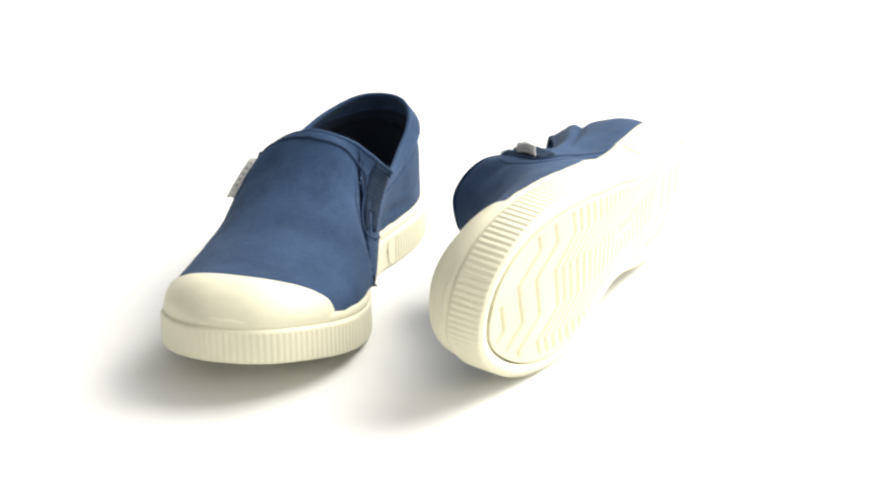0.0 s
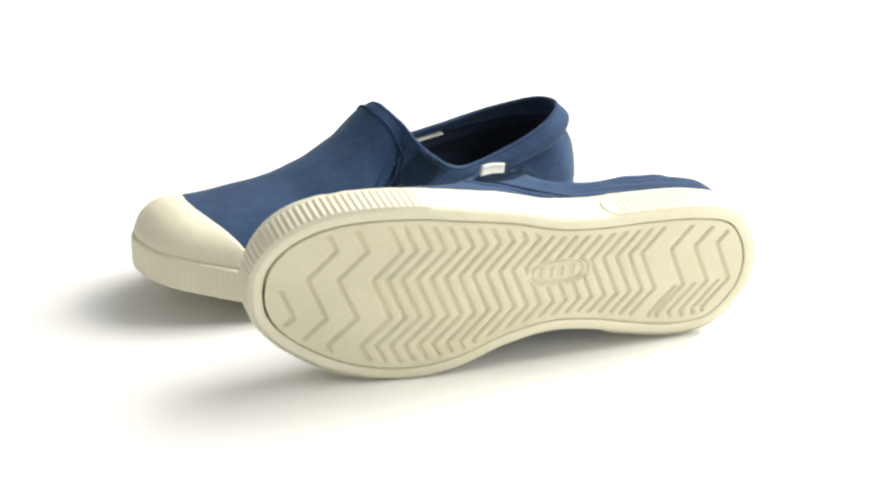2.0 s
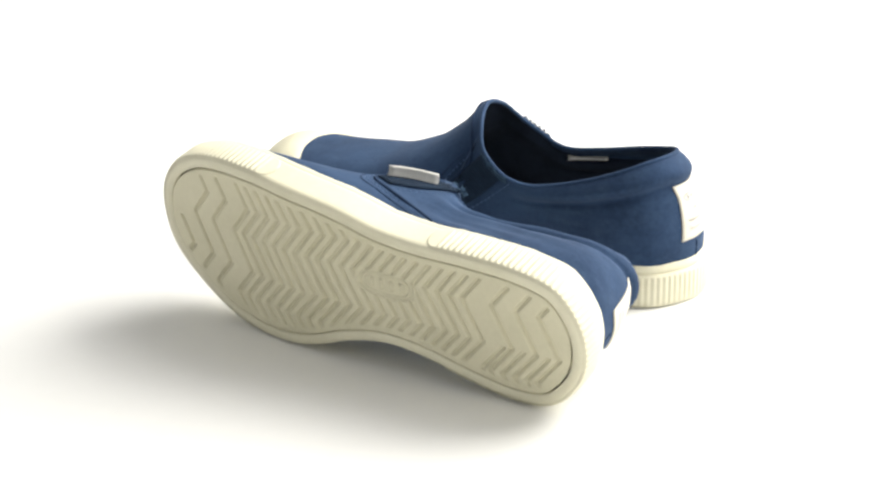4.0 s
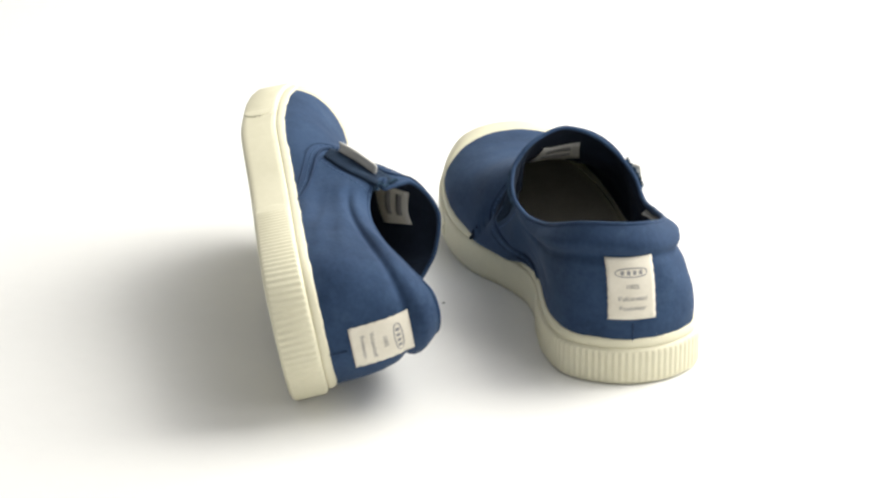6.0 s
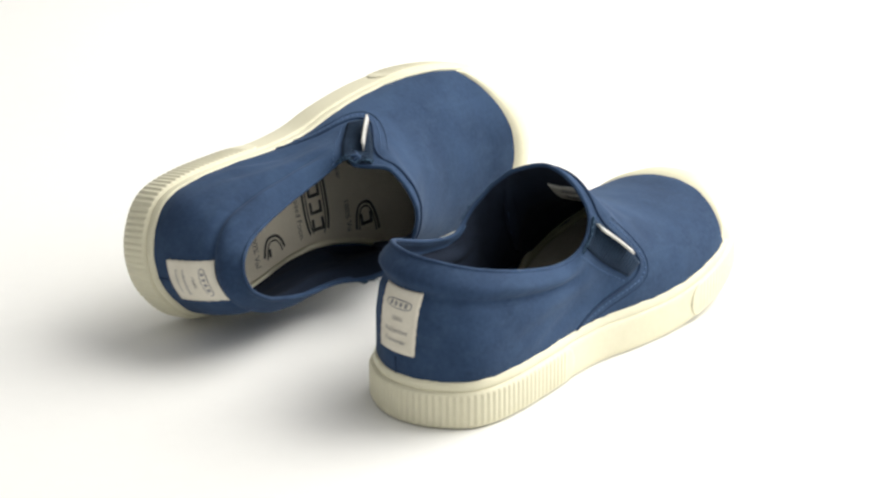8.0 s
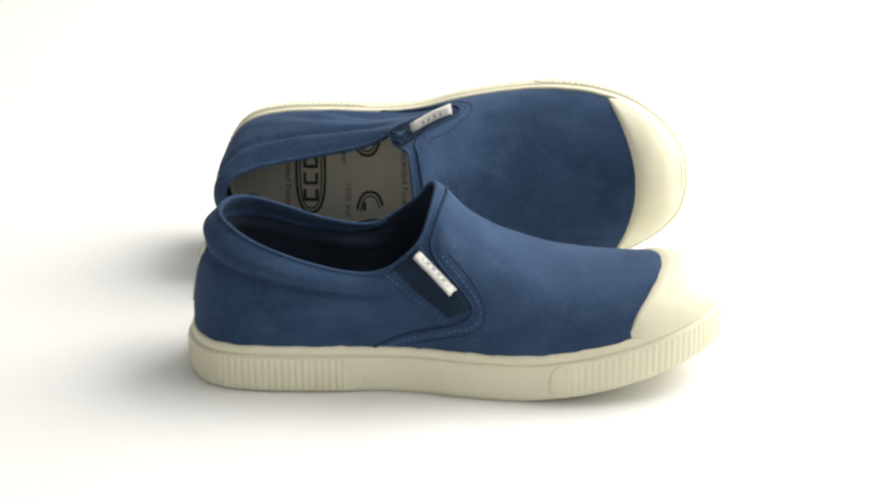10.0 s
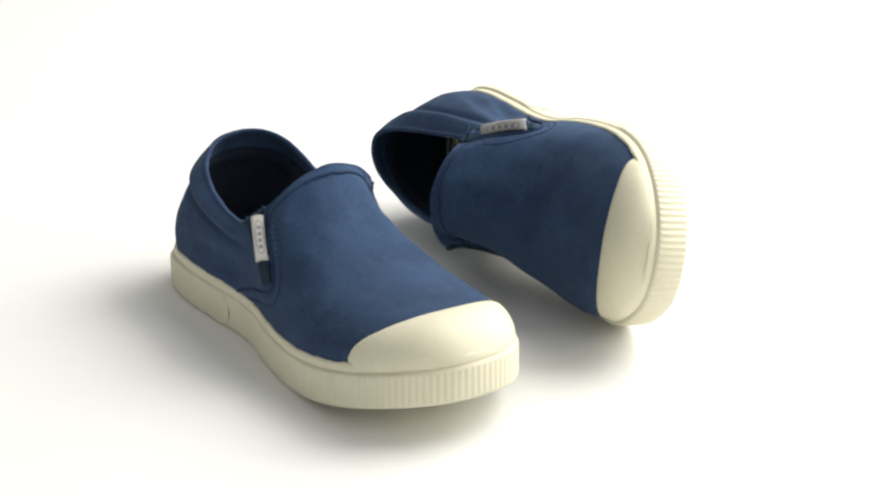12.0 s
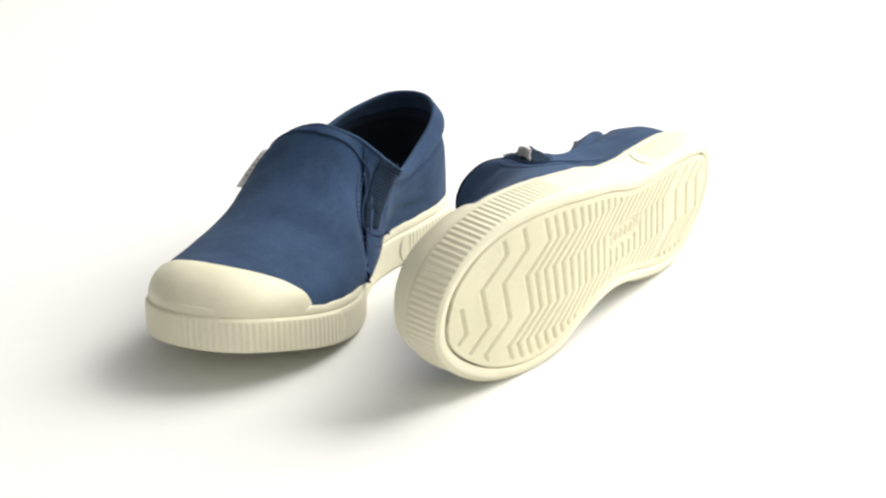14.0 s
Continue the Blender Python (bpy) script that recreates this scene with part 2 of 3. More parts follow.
FIRM, SUNK = Last(MOUTH), Last(MOUTH_SUNK, 1.8)


def polyline(knots, n):
    """n points, evenly spaced, on a smooth open curve."""
    k = np.array(knots, float)
    k = np.concatenate([[2 * k[0] - k[1]], k, [2 * k[-1] - k[-2]]])
    out = []
    for i in range(1, len(k) - 2):
        a, b, c, d = k[i - 1: i + 3]
        for t in np.linspace(0, 1, 30, endpoint=False):
            out.append(0.5 * (2 * b + (c - a) * t + (2 * a - 5 * b + 4 * c - d) * t * t + (3 * b - a - 3 * c + d) * t**3))
    out = np.array(out + [k[-2]])
    s = np.concatenate([[0], np.cumsum(np.linalg.norm(np.diff(out, axis=0), axis=1))])
    w = np.linspace(0, s[-1], n)
    return np.stack([np.interp(w, s, out[:, j]) for j in range(out.shape[1])], 1)


def relax(p, times=3):
    p = np.array(p, float)
    for _ in range(times):
        p[1:-1] = (p[:-2] + 2 * p[1:-1] + p[2:]) / 4
    return p


def slab(grid, normals, thick):
    """A thin sheet with thickness from a grid of points (rows, columns, 3) and its normals."""
    r, c = grid.shape[:2]
    top, low = (grid + normals * thick).reshape(-1, 3), grid.reshape(-1, 3)
    f = []
    m = r * c
    for i in range(r - 1):
        for j in range(c - 1):
            a = i * c + j
            f.append((a, a + 1, a + c + 1, a + c))
            f.append((m + a, m + a + c, m + a + c + 1, m + a + 1))
    edge = [j for j in range(c)] + [i * c + c - 1 for i in range(1, r)] + [(r - 1) * c + j for j in range(c - 2, -1, -1)] + [i * c for i in range(r - 2, 0, -1)]
    for k in range(len(edge)):
        a, b = edge[k], edge[(k + 1) % len(edge)]
        f.append((a, b, m + b, m + a))
    return np.concatenate([top, low]), f


def join(meshes):
    vs, fs, n = [], [], 0
    for v, f in meshes:
        vs.append(np.array(v, float))
        fs += [tuple(i + n for i in q) for q in f]
        n += len(v)
    return np.concatenate(vs), fs


def text_outline(body, size):
    """Flat built-in letters as (verts, faces), centred, x to the right and y up, in millimetres."""
    cu = bpy.data.curves.new("letters", "FONT")
    cu.body, cu.size, cu.align_x, cu.align_y, cu.resolution_u = body, size, "CENTER", "CENTER", 2
    ob = bpy.data.objects.new("letters", cu)
    scene.collection.objects.link(ob)
    me = bpy.data.meshes.new_from_object(ob.evaluated_get(bpy.context.evaluated_depsgraph_get()))
    v, f = np.array([tuple(q.co) for q in me.vertices]), [tuple(p.vertices) for p in me.polygons]
    bpy.data.objects.remove(ob)
    bpy.data.curves.remove(cu)
    bpy.data.meshes.remove(me)
    return v, f


def oval(w, h, line, n=40, power=2.6):
    """A flat ring with squarish ends."""
    a = np.linspace(0, 2 * np.pi, n, endpoint=False)
    c, s = np.cos(a), np.sin(a)
    e = np.stack([np.sign(c) * np.abs(c) ** (2 / power), np.sign(s) * np.abs(s) ** (2 / power), 0 * a], 1)
    inner = e * [w / 2 - line, h / 2 - line, 0]
    return loft([e * [w / 2, h / 2, 0], inner])


def bar(x, y, w, h):
    return np.array([(x - w / 2, y - h / 2, 0), (x + w / 2, y - h / 2, 0), (x + w / 2, y + h / 2, 0), (x - w / 2, y + h / 2, 0)], float), [(0, 1, 2, 3)]


def emblem(w, h, line):
    """A plain oval emblem with four upright bars."""
    items = [oval(w, h, line)]
    for k in range(4):
        items.append(bar((k - 1.5) * w * 0.19, 0, w * 0.10, h * 0.42))
    return join(items)


def zigzag(x):
    """How far a groove of the tread leans to the heel, across the shoe."""
    return np.interp(x, [-44, -39, -22, -5, 18, 35, 44, 56], [9, 6.5, -3.5, 10.5, 0, 13.5, 9, 3])


def tread_grid():
    """The sole's inner field, with zigzag grooves and a raised oval emblem."""
    out, _ = closed_curve(OUTLINE, 900)
    field = out - loop_normals(out) * 7.5
    y0, y1 = field[:, 1].min(), field[:, 1].max()
    ys = y0 + (y1 - y0) * (0.5 - 0.5 * np.cos(np.linspace(0, np.pi, 30)))
    ys = np.unique(np.concatenate([ys, np.arange(y0 + 3, y1 - 3, 0.85)]))
    lat = field[field[:, 0] >= np.interp(field[:, 1], [y0, y1], [3, 7])]
    med = field[field[:, 0] < np.interp(field[:, 1], [y0, y1], [3, 7])]
    lat, med = lat[np.argsort(lat[:, 1])], med[np.argsort(med[:, 1])]
    lx, mx = np.interp(ys, lat[:, 1], lat[:, 0]), np.interp(ys, med[:, 1], med[:, 0])
    lx[0] = mx[0] = lx[-1] * 0 + 3.0
    lx[-1] = mx[-1] = 7.0
    u = np.linspace(0, 1, 108)
    X = mx[:, None] + (lx - mx)[:, None] * u
    Y = np.repeat(ys[:, None], len(u), 1)
    edge = np.minimum(X - mx[:, None], lx[:, None] - X)
    dense = [215 - 7.3 * k for k in range(21)]
    depth = np.zeros_like(X)

    def cut(y_at, mask):
        d = np.abs(Y - y_at + zigzag(X)) * 0.8
        return np.where(mask, smooth01((1.35 - d) / 0.9), 0)

    inside = smooth01((edge - 3.0) / 1.0)
    inside = inside * smooth01((Y - y0 - 5) / 2) * smooth01((y1 - 5 - Y) / 2)
    for y_at in [247, 232] + dense:
        depth = np.maximum(depth, cut(y_at, True))
    depth = np.maximum(depth, cut(263, (X > -20) & (X < 11)))
    for y_at in (52, 38, 25):
        depth = np.maximum(depth, cut(y_at, True))
    for y_at in (56.5, 45, 31):
        depth = np.maximum(depth, cut(y_at, X < -5))
    emb = ((np.abs(X - 13) / 7.8) ** 2.6 + (np.abs(Y - 115) / 18.0) ** 2.6) ** (1 / 2.6)
    depth = depth * inside * smooth01((emb - 1.0) / 0.06)
    ring = np.exp(-((emb - 0.93) / 0.035) ** 2) + np.exp(-((emb - 0.78) / 0.035) ** 2)
    bars = np.zeros_like(X)
    for k in range(4):
        bars = np.maximum(bars, smooth01((1.1 - np.abs(Y - 115 + (k - 1.5) * 6.0)) / 0.6) * smooth01((3.2 - np.abs(X - 13)) / 0.8))
    sunk = np.where(emb < 0.98, 1.3, 0) - np.where(emb < 0.99, 1.3, 0) * np.clip(ring + bars, 0, 1)
    Z = spring(Y) + 0.3 + 1.7 * depth + sunk
    return np.stack([X, Y, Z], 2)


TREAD_GRID = tread_grid()


LINE = text_outline("100% Vulcanized Footwear", 5.4)


def shoe(side, name, label, grown):
    thing = new(name)
    tagged(thing, label, "shoe", "pair of slip-on shoes")

    def put(pname, mesh, mat, parent=thing, lab="", smooth=True):
        v, f = mesh
        v = np.array(v, float) * MM * grown
        v[:, 0] *= side
        return part(pname, (v, f), mat, parent, lab, smooth)

    L = FIRM if side > 0 else SUNK
    # outsole wall, smooth
    n = 1640
    out, length = closed_curve(OUTLINE, n)
    nr = loop_normals(out)
    w = np.arange(n) / n * length
    sp = spring(out[:, 1])

    def side_ring(z, o):
        q = out + nr * np.broadcast_to(o, (n,))[:, None]
        return np.column_stack([q, z + sp * np.interp(z, [0, 18], [1, 0.97])])

    wall = [side_ring(z, o)[::4] for z, o in ((2.4, -6.6), (0.25, -6.5), (0.0, -6.1), (0.0, -2.2), (0.6, -0.8), (1.8, -0.1), (4, 0.0), (16.5, 0.0), (18.7, -0.1), (19.6, -0.7), (BAND, -2.4))]
    put("outsole", loft(wall), RUBBER, lab="cream rubber outsole wall")

    # ribbed guards round the toe and the heel, with rounded ends
    def guard(pname, first, last, depth, lab):
        idx = np.arange(first, last) % n
        a = np.arange(first, last) / n * length
        d = np.minimum(a - a[0], a[-1] - a)
        hz = 9.3 * np.sqrt(np.clip(1 - np.clip((7 - d) / 7, 0, 1) ** 2, 0.02, 1))
        rib = (0.5 + 0.5 * np.cos(2 * np.pi * a / 3.4)) * smooth01((d - 7) / 3)
        rings = []
        for q, o, k in ((-1.0, -0.4, 0), (-0.97, 0.35, 0), (-0.88, 0.55, 0.5), (-0.8, 0.6, 1), (0.8, 0.6, 1), (0.88, 0.55, 0.5), (0.97, 0.35, 0), (1.0, -0.4, 0)):
            z = 10.0 + q * hz
            p = out[idx] + nr[idx] * (o + depth * k * rib)[:, None]
            rings.append(np.column_stack([p, z + sp[idx] * np.interp(z, [0, 18], [1, 0.97])]))
        put(pname, loft(rings, close_u=False), RUBBER, lab=lab)

    at_y = lambda yy, lo, hi: lo + int(np.argmin(np.abs(out[lo:hi, 1] - yy)))
    guard("toe_guard", at_y(184, 200, 700), at_y(205, 900, 1450), 0.32 if side > 0 else 0.75, "ribbed cream rubber toe guard")
    guard("heel_guard", at_y(88, 1200, 1600), n + at_y(91, 50, 500), 0.62 if side > 0 else 0.75, "ribbed cream rubber heel guard")

    # tread with grooves
    g = TREAD_GRID
    r, c = g.shape[:2]
    f = [(i * c + j, i * c + j + 1, (i + 1) * c + j + 1, (i + 1) * c + j) for i in range(r - 1) for j in range(c - 1)]
    v = g.reshape(-1, 3)
    edge = [i * c for i in range(r)] + [i * c + c - 1 for i in range(r - 1, -1, -1)]
    base_n = len(v)
    v = np.concatenate([v, v[edge] + [0, 0, 2.6]])
    f += [(edge[k], edge[(k + 1) % len(edge)], base_n + (k + 1) % len(edge), base_n + k) for k in range(len(edge))]
    put("tread", (v, f), TREAD, lab="cream rubber tread with zigzag grooves and oval emblem")

    # upper foxing strip with a slightly uneven top edge
    rings = []
    for z, o, k in ((BAND - 1.2, -3.4, 0), (BAND - 0.2, -1.2, 0), (BAND + 1.0, -0.9, 0), (FOX - 2, -1.3, 0.6), (FOX - 0.7, -1.6, 1), (FOX, -2.4, 1), (FOX - 1.2, -4.6, 1)):
        qq = L.out + L.nrm * o
        wob = np.array([0.8 * noise.noise(Vector((p[0] * 0.12, p[1] * 0.12, 4))) + 0.5 * noise.noise(Vector((p[0] * 0.4, p[1] * 0.4, 9))) for p in qq])
        rings.append(np.column_stack([qq, z + k * wob + spring(qq[:, 1]) * 0.97]))
    put("foxing_strip", loft(rings), RUBBER)

    # canvas upper and lining
    put("upper", loft(list(L.g)), CANVAS, lab="washed blue canvas upper")
    thick = np.interp(np.linspace(0, 1, NV), [0, 0.7, 0.85, 1], [2.0, 2.2, 3.2, 1.4])
    inner = L.g - L.n * thick[:, None, None]
    put("lining", loft(list(inner[8:])), LINING, lab="dark navy textile lining")
    rim = (L.g[-1] + inner[-1]) / 2
    rr = np.where(L.base[:, 1] > 105, 1.25, 1.35)
    put("collar_edge", tube(rim, rr, closed=True), CANVAS, lab="turned canvas edge of the mouth")

    # canvas facing turned in over the heel collar
    ids = [i for i in range(NU) if L.base[i, 1] < 104]
    k0 = max(range(len(ids)), key=lambda k: ids[k] - ids[k - 1])
    ids = ids[k0:] + ids[:k0]
    fg, fn = np.zeros((14, len(ids), 3)), np.zeros((14, len(ids), 3))
    for k, i in enumerate(ids):
        # deep at the heel, running out towards the gores
        at = np.linspace(0.79 + 0.18 * smooth01((L.base[i, 1] - 52) / 48), 0.995, 14) * (NV - 1)
        for m in range(3):
            fn[:, k, m] = -np.interp(at, np.arange(NV), L.n[:, i, m])
            fg[:, k, m] = np.interp(at, np.arange(NV), inner[:, i, m])
    put("collar_facing", slab(fg + fn * 0.2, fn, 0.4), CANVAS, lab="blue canvas turned in at the heel collar")

    # insole with dark printed ovals
    ib = L.base - np.column_stack([L.nrm * 0.6, np.full(NU, 4.0)])
    mid = np.column_stack([np.interp(ib[:, 1], [0, 270], [3, 7]), ib[:, 1], ib[:, 2]])
    insole = put("insole", loft([ib + (mid - ib) * np.array([t, 0, 0]) for t in np.linspace(0, 1, 8)]), INSOLE, lab="natural linen insole with dark print")
    prints = []
    for cx, cy, ww in ((4, 52, 52), (-32, 88, 50), (38, 86, 50), (-34, 16, 46), (36, 18, 44), (4, 122, 52), (-32, 158, 50), (40, 156, 50)):
        marks = [oval(ww, 19, 1.7), oval(ww - 5.6, 13.9, 1.0)]
        for m in range(4):
            mx = (m - 1.5) * ww * 0.19
            marks += [bar(mx - ww * 0.05, 0, 2.0, 9), bar(mx + ww * 0.02, 3.6, ww * 0.1, 1.9), bar(mx + ww * 0.02, -3.6, ww * 0.1, 1.9)]
        v, f = join(marks)
        prints.append((v + [cx, cy, 0], f))
        v, f = LINE
        prints.append((v * [side, 1, 1] + [cx, cy - 13.5, 0], f))
    for k, (v, f) in enumerate(prints):
        lim_l = np.interp(v[:, 1], L.base[3:L.tip, 1], L.base[3:L.tip, 0]) - 5
        lim_m = np.interp(-v[:, 1], -L.base[L.tip:NU - 3, 1], L.base[L.tip:NU - 3, 0]) + 5
        keep = (v[:, 0] < lim_l) & (v[:, 0] > lim_m)
        prints[k] = (np.column_stack([v[:, 0], v[:, 1], FOX - 7 + spring(v[:, 1]) * 0.96 + 0.25]), [q for q in f if all(keep[i] for i in q)])
    v, f = join(prints)
    used = sorted({i for q in f for i in q})
    order = {i: k for k, i in enumerate(used)}
    put("print", (v[used], [tuple(order[i] for i in q) for q in f]), PRINT, insole, "dark printed ovals and bars", smooth=False)

    # toe cap: a shell over the front of the last
    def cap_edge(x):
        return (243.0 if side > 0 else 247.0) - 15.5 * ((x - 6) / 44) ** 2

    rows = []
    for i in range(NU):
        if L.base[i, 1] < 200 or L.base[i, 1] < cap_edge(L.base[i, 0]):
            continue
        lim = 1.0
        for v in np.linspace(0.02, 1, 160):
            p = L.at(i, v)
            if p[1] < cap_edge(p[0]):
                lim = v
                break
        rows.append([L.at(i, v) for v in np.linspace(0, lim, 18)])
    gg = relax(np.array(rows), 3).transpose(1, 0, 2)
    nm = np.cross(np.gradient(gg, axis=1), np.gradient(gg, axis=0))
    nm /= np.linalg.norm(nm, axis=2)[..., None] + 1e-9
    off = np.full(18, 1.7)
    off[-2:] = 1.3, -0.5
    ends = np.arange(gg.shape[1])
    ends = smooth01((np.minimum(ends, ends[::-1]) + 1) / 4.0)
    thin = off[:, None] * ends - 0.4 * (1 - ends)
    put("toe_cap", loft(list(gg + nm * thin[..., None]), close_u=False), RUBBER, lab="smooth cream rubber toe cap")

    # gores, corded vamp edge with a seam before it, and stitches on both sides
    stitches, piping, fray = [], [], []
    rng = random.Random(5 + side)

    def sew(knots, count, half, radius=0.26):
        q = relax([L.find((1, 2), p, half, 0.1)[0] for p in polyline(knots, count)], 2)
        for k in range(0, count - 1, 2):
            stitches.append(tube([q[k], (q[k] + q[k + 1]) / 2, q[k + 1]], radius, sides=5))

    for half in (1, -1):
        a, b = polyline([(107, 66), (120, 53.5), (135.5, 42)], 20), polyline([(120, 76.5), (134, 62), (145.5, 46.5)], 20)
        gr = np.array([[L.find((1, 2), p + (q - p) * t, half, 0.45)[0] for t in np.linspace(0, 1, 8)] for p, q in zip(a, b)])
        gn = np.array([[L.find((1, 2), p + (q - p) * t, half)[1] for t in np.linspace(0, 1, 8)] for p, q in zip(a, b)])
        gore = put("gore", slab(gr, gn, 0.6), GORE, lab="dark blue ribbed elastic gore")
        # cross ribs of the elastic
        ribs = [tube(gr[k] + gn[k] * 0.65, 0.32, sides=5) for k in range(1, 19)]
        tagged(put("ribbing", join(ribs), GORE, gore), kind="stuff")
        path = polyline([(91, 20), (99, 25.5), (113, 31.5), (132, 37), (145, 41.5), (147.5, 48), (140, 57), (128, 70), (121.5, 78)], 60)
        piping.append(relax([L.find((1, 2), p, half, 0.35 if p[1] > 33 else -0.1)[0] for p in path], 6))
        seam_path = polyline([(99, 20), (114, 26), (134, 31.5), (149, 36.5), (153, 46), (146, 60), (134.5, 73)], 60)
        seam = relax([L.find((1, 2), p, half, 0.0)[0] for p in seam_path], 6)
        put("vamp_seam", tube(seam, 0.42, sides=6), BINDING)
        sew([(97, 22.5), (113, 28.7), (133, 34.2), (147, 39), (150.3, 47), (143, 58.5), (131, 72)], 64, half, 0.34)
        sew([(103.5, 62), (117, 51), (133, 40)], 26, half, 0.3)
        # frayed upper edge of the elastic
        edge = polyline([(105, 65), (112, 70), (119.5, 76.5)], 46)
        for k, p in enumerate(edge):
            q, nq = L.find((1, 2), p, half, 0.7)
            d = np.array([rng.uniform(-0.9, 0.9) + nq[0] * 0.8, rng.uniform(-1.0, 1.0), rng.uniform(0.6, 1.9)])
            fray.append(tube([q - [0, 0, 2.2], q, q + d * 0.7 + nq * 0.4, q + d + [0, rng.uniform(-0.8, 0.8), -0.2]], 0.34, sides=5))
    # the piping runs on over the tongue, a little in front of its edge
    over = []
    for i in range(NU):
        if 112 < L.base[i, 1]:
            for v in np.linspace(1, 0.5, 200):
                p = L.at(i, v)
                if np.hypot(p[0] - L.top[i][0], p[1] - L.top[i][1]) > 4.6 or v < 0.505:
                    if p[1] > 121 and p[2] > 76:
                        over.append(p + [0, 0, 0.35])
                    break
    tagged(put("frayed_edge", join(fray), FRAY, lab="frayed teal-blue threads along the gores"), kind="stuff")
    cord = relax(np.concatenate([piping[0][:-4], relax(over, 12), piping[1][::-1][4:]]), 8)
    put("piping", tube(cord, 0.85, sides=8), BINDING, lab="darker blue piped seam round the vamp")
    tagged(put("stitching", join(stitches), THREAD, lab="blue thread stitches beside the gores"), kind="stuff")
    # heel back seam
    seam = [L.find((0, 2), (-5.0, z), 0, 0.1)[0] for z in np.linspace(23, 33, 10)]
    put("back_seam", tube(seam, 0.5, sides=6), BINDING)

    # heel label with an oval emblem, one short word and two lines that are too small to read
    def on_heel(x, z, off):
        return L.find((0, 2), (x, z), 0, off)

    xs, zs = np.linspace(-16.7, 6.7, 13), np.linspace(35.5, 66.5, 17)
    gr = np.array([[on_heel(x + 0.25 * math.sin(z * 1.9), z, 0.1)[0] for x in xs] for z in zs])
    gn = np.array([[on_heel(x, z, 0)[1] for x in xs] for z in zs])
    for k in range(3):
        gr[1:-1, :, 1] = (gr[:-2, :, 1] + 2 * gr[1:-1, :, 1] + gr[2:, :, 1]) / 4
        gr[:, 1:-1, 1] = (gr[:, :-2, 1] + 2 * gr[:, 1:-1, 1] + gr[:, 2:, 1]) / 4
    tag = put("heel_label", slab(gr, gn, 0.7), LABEL, lab="cream woven heel label with grey print")

    def on_label(mesh):
        v, f = mesh
        q = []
        for x, y, _ in v:
            i, j = np.interp(y + 51.0, zs, np.arange(17)), np.interp(x * side - 5.0, xs, np.arange(13))
            i0, j0 = min(int(i), 15), min(int(j), 11)
            di, dj = i - i0, j - j0
            cell = [(1 - di) * (1 - dj), (1 - di) * dj, di * (1 - dj), di * dj]
            ids = [(i0, j0), (i0, j0 + 1), (i0 + 1, j0), (i0 + 1, j0 + 1)]
            p = sum(k * (gr[a] + gn[a] * 0.85) for k, a in zip(cell, ids))
            q.append(p)
        return np.array(q), f

    put("emblem", on_label((emblem(16, 4.6, 0.5)[0] + [0, 8.2, 0], emblem(16, 4.6, 0.5)[1])), INK, tag, "grey oval emblem", smooth=False)
    for body, size, y in (("100%", 3.2, 1.4), ("Vulcanized", 3.4, -4.6), ("Footwear", 3.4, -9.6)):
        v, f = text_outline(body, size)
        put("lettering", on_label((v + [0, y, 0], f)), INK, tag, "small grey printed word", smooth=False)

    # side tab, a folded flag sewn into the front edge of the outer gore
    line, hang = (((120, 73), (129, 65), (138, 56)), (5.6, -3.2, -0.6)) if side > 0 else (((122, 66), (132, 58), (142, 50)), (5.8, -0.8, 1.5))
    front = np.array([L.find((1, 2), p, 1, 0.4)[0] for p in polyline(line, 9)])
    hang = np.array(hang)
    lay = np.array([[p + hang * t + [0, 0, 0.8 * math.sin(math.pi * t)] for t in np.linspace(0, 1, 6)] for p in front])
    nl = np.cross(np.gradient(lay, axis=1), np.gradient(lay, axis=0))
    nl /= np.linalg.norm(nl, axis=2)[..., None]
    if nl[4, 2, 2] < 0:
        nl = -nl
    tab = put("side_tab", slab(lay, nl, 1.1), TAG, lab="small light grey folded side tab")
    v, f = emblem(18, 4.8, 0.45)
    q = []
    for x, y, _ in v:
        i, j = (x * -1 + 12) / 24 * 8, (y * side + 3.8) / 7.6 * 5
        i0, j0 = int(np.clip(i, 0, 7)), int(np.clip(j, 0, 4))
        di, dj = i - i0, j - j0
        p = (1 - di) * (1 - dj) * lay[i0, j0] + (1 - di) * dj * lay[i0, j0 + 1] + di * (1 - dj) * lay[i0 + 1, j0] + di * dj * lay[i0 + 1, j0 + 1]
        q.append(p + nl[i0, j0] * 1.2)
    put("emblem", (np.array(q), f), INK, tab, "grey oval emblem", smooth=False)

    # small white care label inside, under the tongue; the tag grey stands in for shade
    ids = [i for i in range(NU) if L.base[i, 1] > 236]
    ids = [i for i in ids if -4 < L.top[i][0] < 17]
    rows_at = [int(NV * v) for v in np.linspace(0.88, 0.945, 6)]
    gr = np.array([[inner[r, i] for i in ids] for r in rows_at])
    gn = -np.array([[L.n[r, i] for i in ids] for r in rows_at])
    care = put("care_label", slab(gr + gn * 0.4, gn, 0.5), TAG, lab="small white care label under the tongue, toned grey for shade")
    m = len(ids) // 5
    lines = [slab((gr + gn * 0.95)[r:r + 2, m:-m], gn[r:r + 2, m:-m], 0.12) for r in (1, 3)]
    put("lettering", join(lines), INK, care, "two grey printed bars")
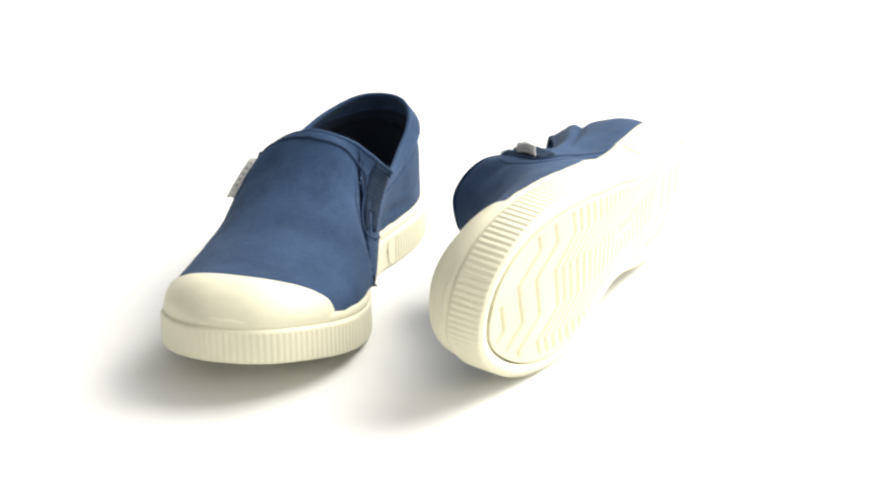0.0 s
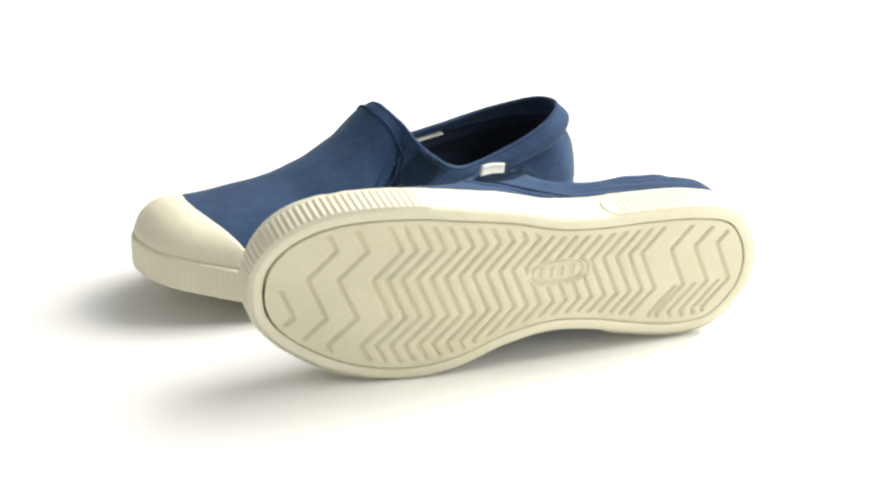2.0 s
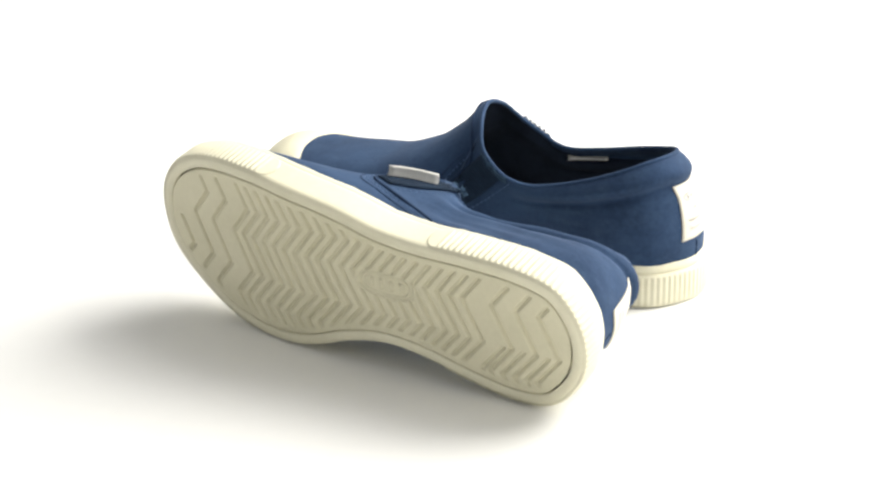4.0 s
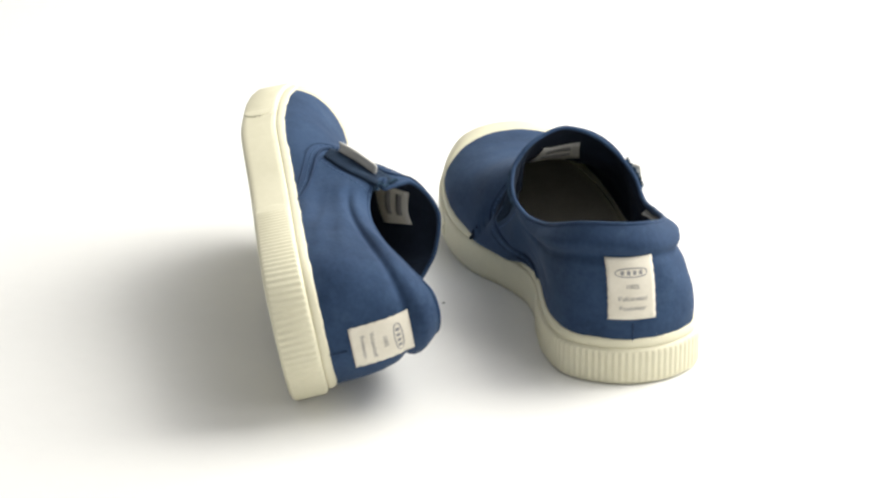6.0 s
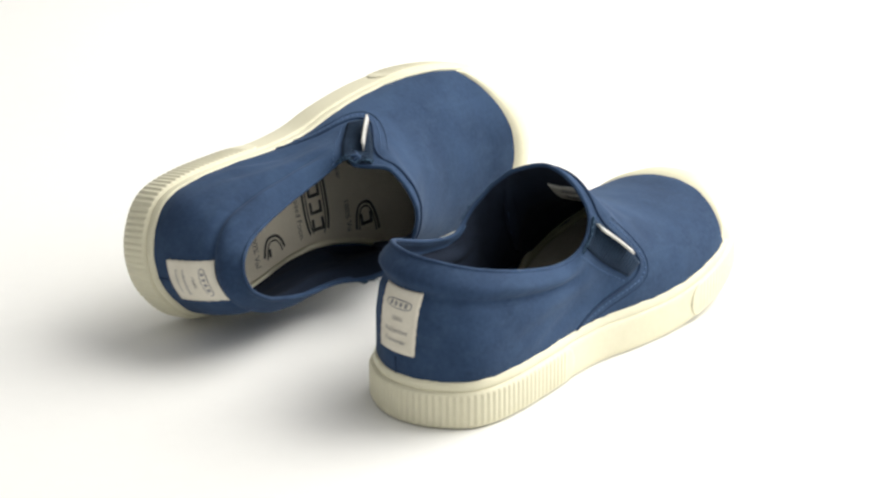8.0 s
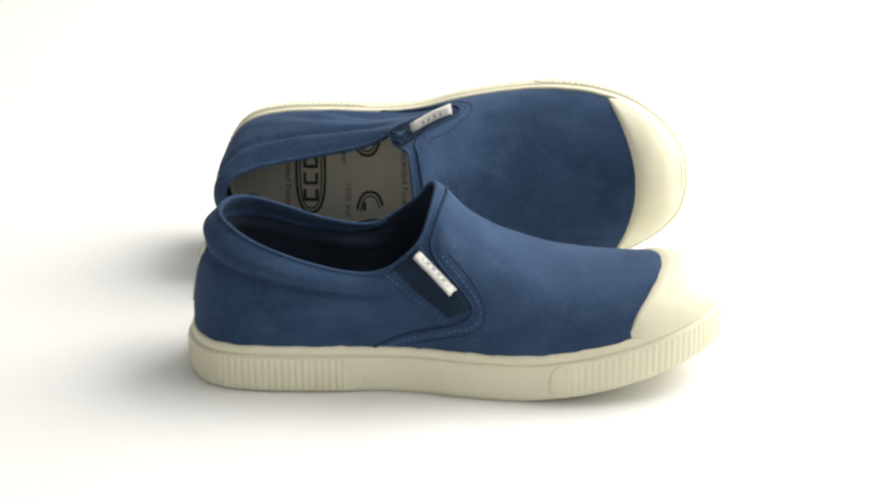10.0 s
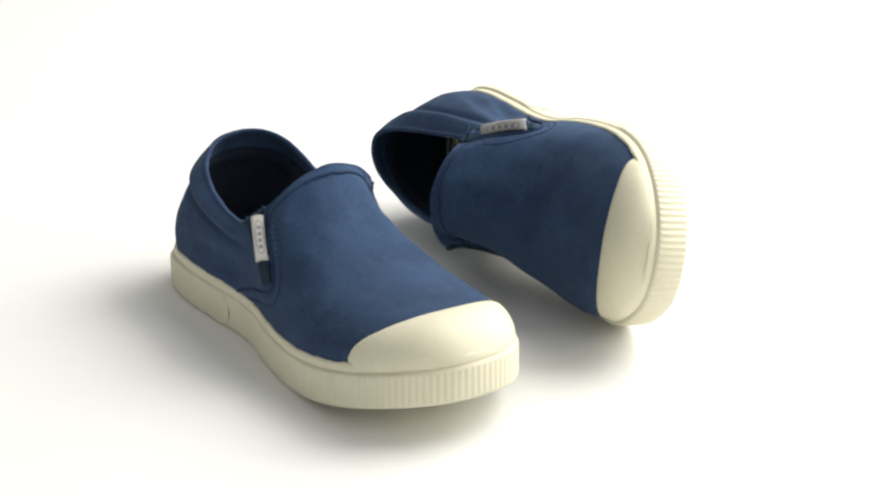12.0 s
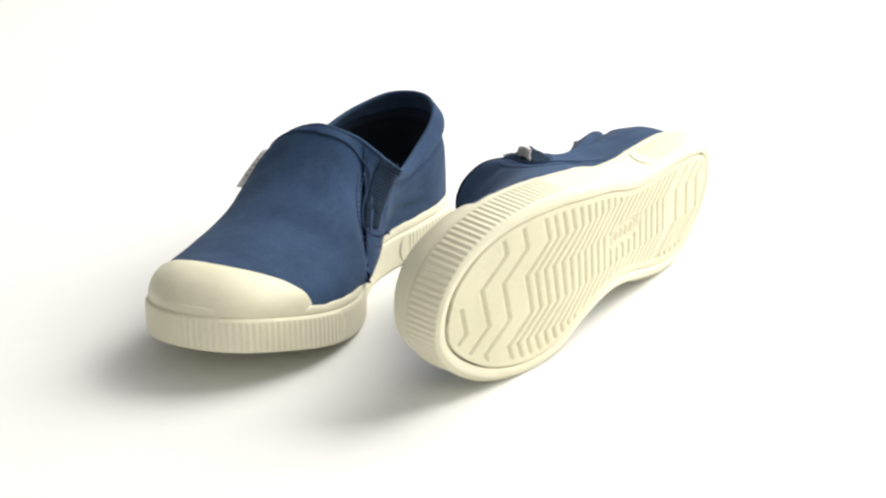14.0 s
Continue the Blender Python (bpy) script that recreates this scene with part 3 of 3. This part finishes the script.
    if side > 0:
        # size label sewn to the outer lining, its lower half standing off
        ys, zs2 = np.linspace(70, 94, 9), np.linspace(0, 1, 5)
        gr, gn = np.zeros((5, 9, 3)), np.zeros((5, 9, 3))
        for k, yy in enumerate(ys):
            i = min(range(L.tip), key=lambda q: abs(L.top[q][1] - yy) + (0 if L.top[q][0] > 0 else 999))
            for r, t in enumerate(zs2):
                row = int((NV - 1) * (0.93 - 0.17 * t))
                gr[r, k] = inner[row, i] - L.n[row, i] * (0.8 + 1.6 * t)
                gn[r, k] = -L.n[row, i]
        put("size_label", slab(gr, gn, 0.4), TAG, lab="small pale grey size label on the lining")
    return thing


def lint_speck():
    bm = bmesh.new()
    bmesh.ops.create_icosphere(bm, subdivisions=2, radius=0.00065)
    for v in bm.verts:
        v.co *= 1 + 0.5 * noise.noise(v.co * 1500)
        v.co.z = v.co.z * 0.45 + 0.0003
        v.co.x *= 1.5
    ob = part("lint_speck", bm, INK, None)
    tagged(ob, "tiny grey speck of lint on the white paper", "speck")
    ob.location = (0.0015, 0.001, 0.0)


lint_speck()
right_shoe = shoe(1, "right_shoe", "blue canvas slip-on shoe with cream rubber sole, standing upright", 1.011)
left_shoe = shoe(-1, "left_shoe", "blue canvas slip-on shoe with cream rubber sole, tipped on its side", 1.0)

STANDING = pose(-0.05293, 0.13638, 0.0, 0, 0, 173.06) @ pose(0, -0.0026, 0)
TIPPED = pose(0.13428, 0.10922, 0.03706, 7.47, 79.65, 170.63) @ pose(-0.0004, 0, 0.0004)
# the turn of the pair, clockwise from above, in degrees
TURN = [(0.0, -5.89), (0.5, -16.71), (1.0, -28.23), (1.5, -40.63), (2.0, -52.75), (2.5, -66.0),
        (5.0, -131.2), (5.5, -143.59), (6.0, -156.41), (6.5, -170.7), (7.0, -183.5), (7.5, -195.81), (8.0, -208.61),
        (10.5, -276.9), (11.0, -290.5), (11.5, -304.0), (12.0, -317.6), (12.5, -332.91), (13.0, -347.5), (13.5, -360.6), (14.0, -373.93)]


def motions():
    angle = spline([t for t, _ in TURN], [a for _, a in TURN])
    for thing, rest in ((right_shoe, STANDING), (left_shoe, TIPPED)):
        walk(thing, [(t, pose(0, 0, 0, 0, 0, float(angle(t))) @ rest) for t in np.arange(0, 14.01, 0.25)])


motions()
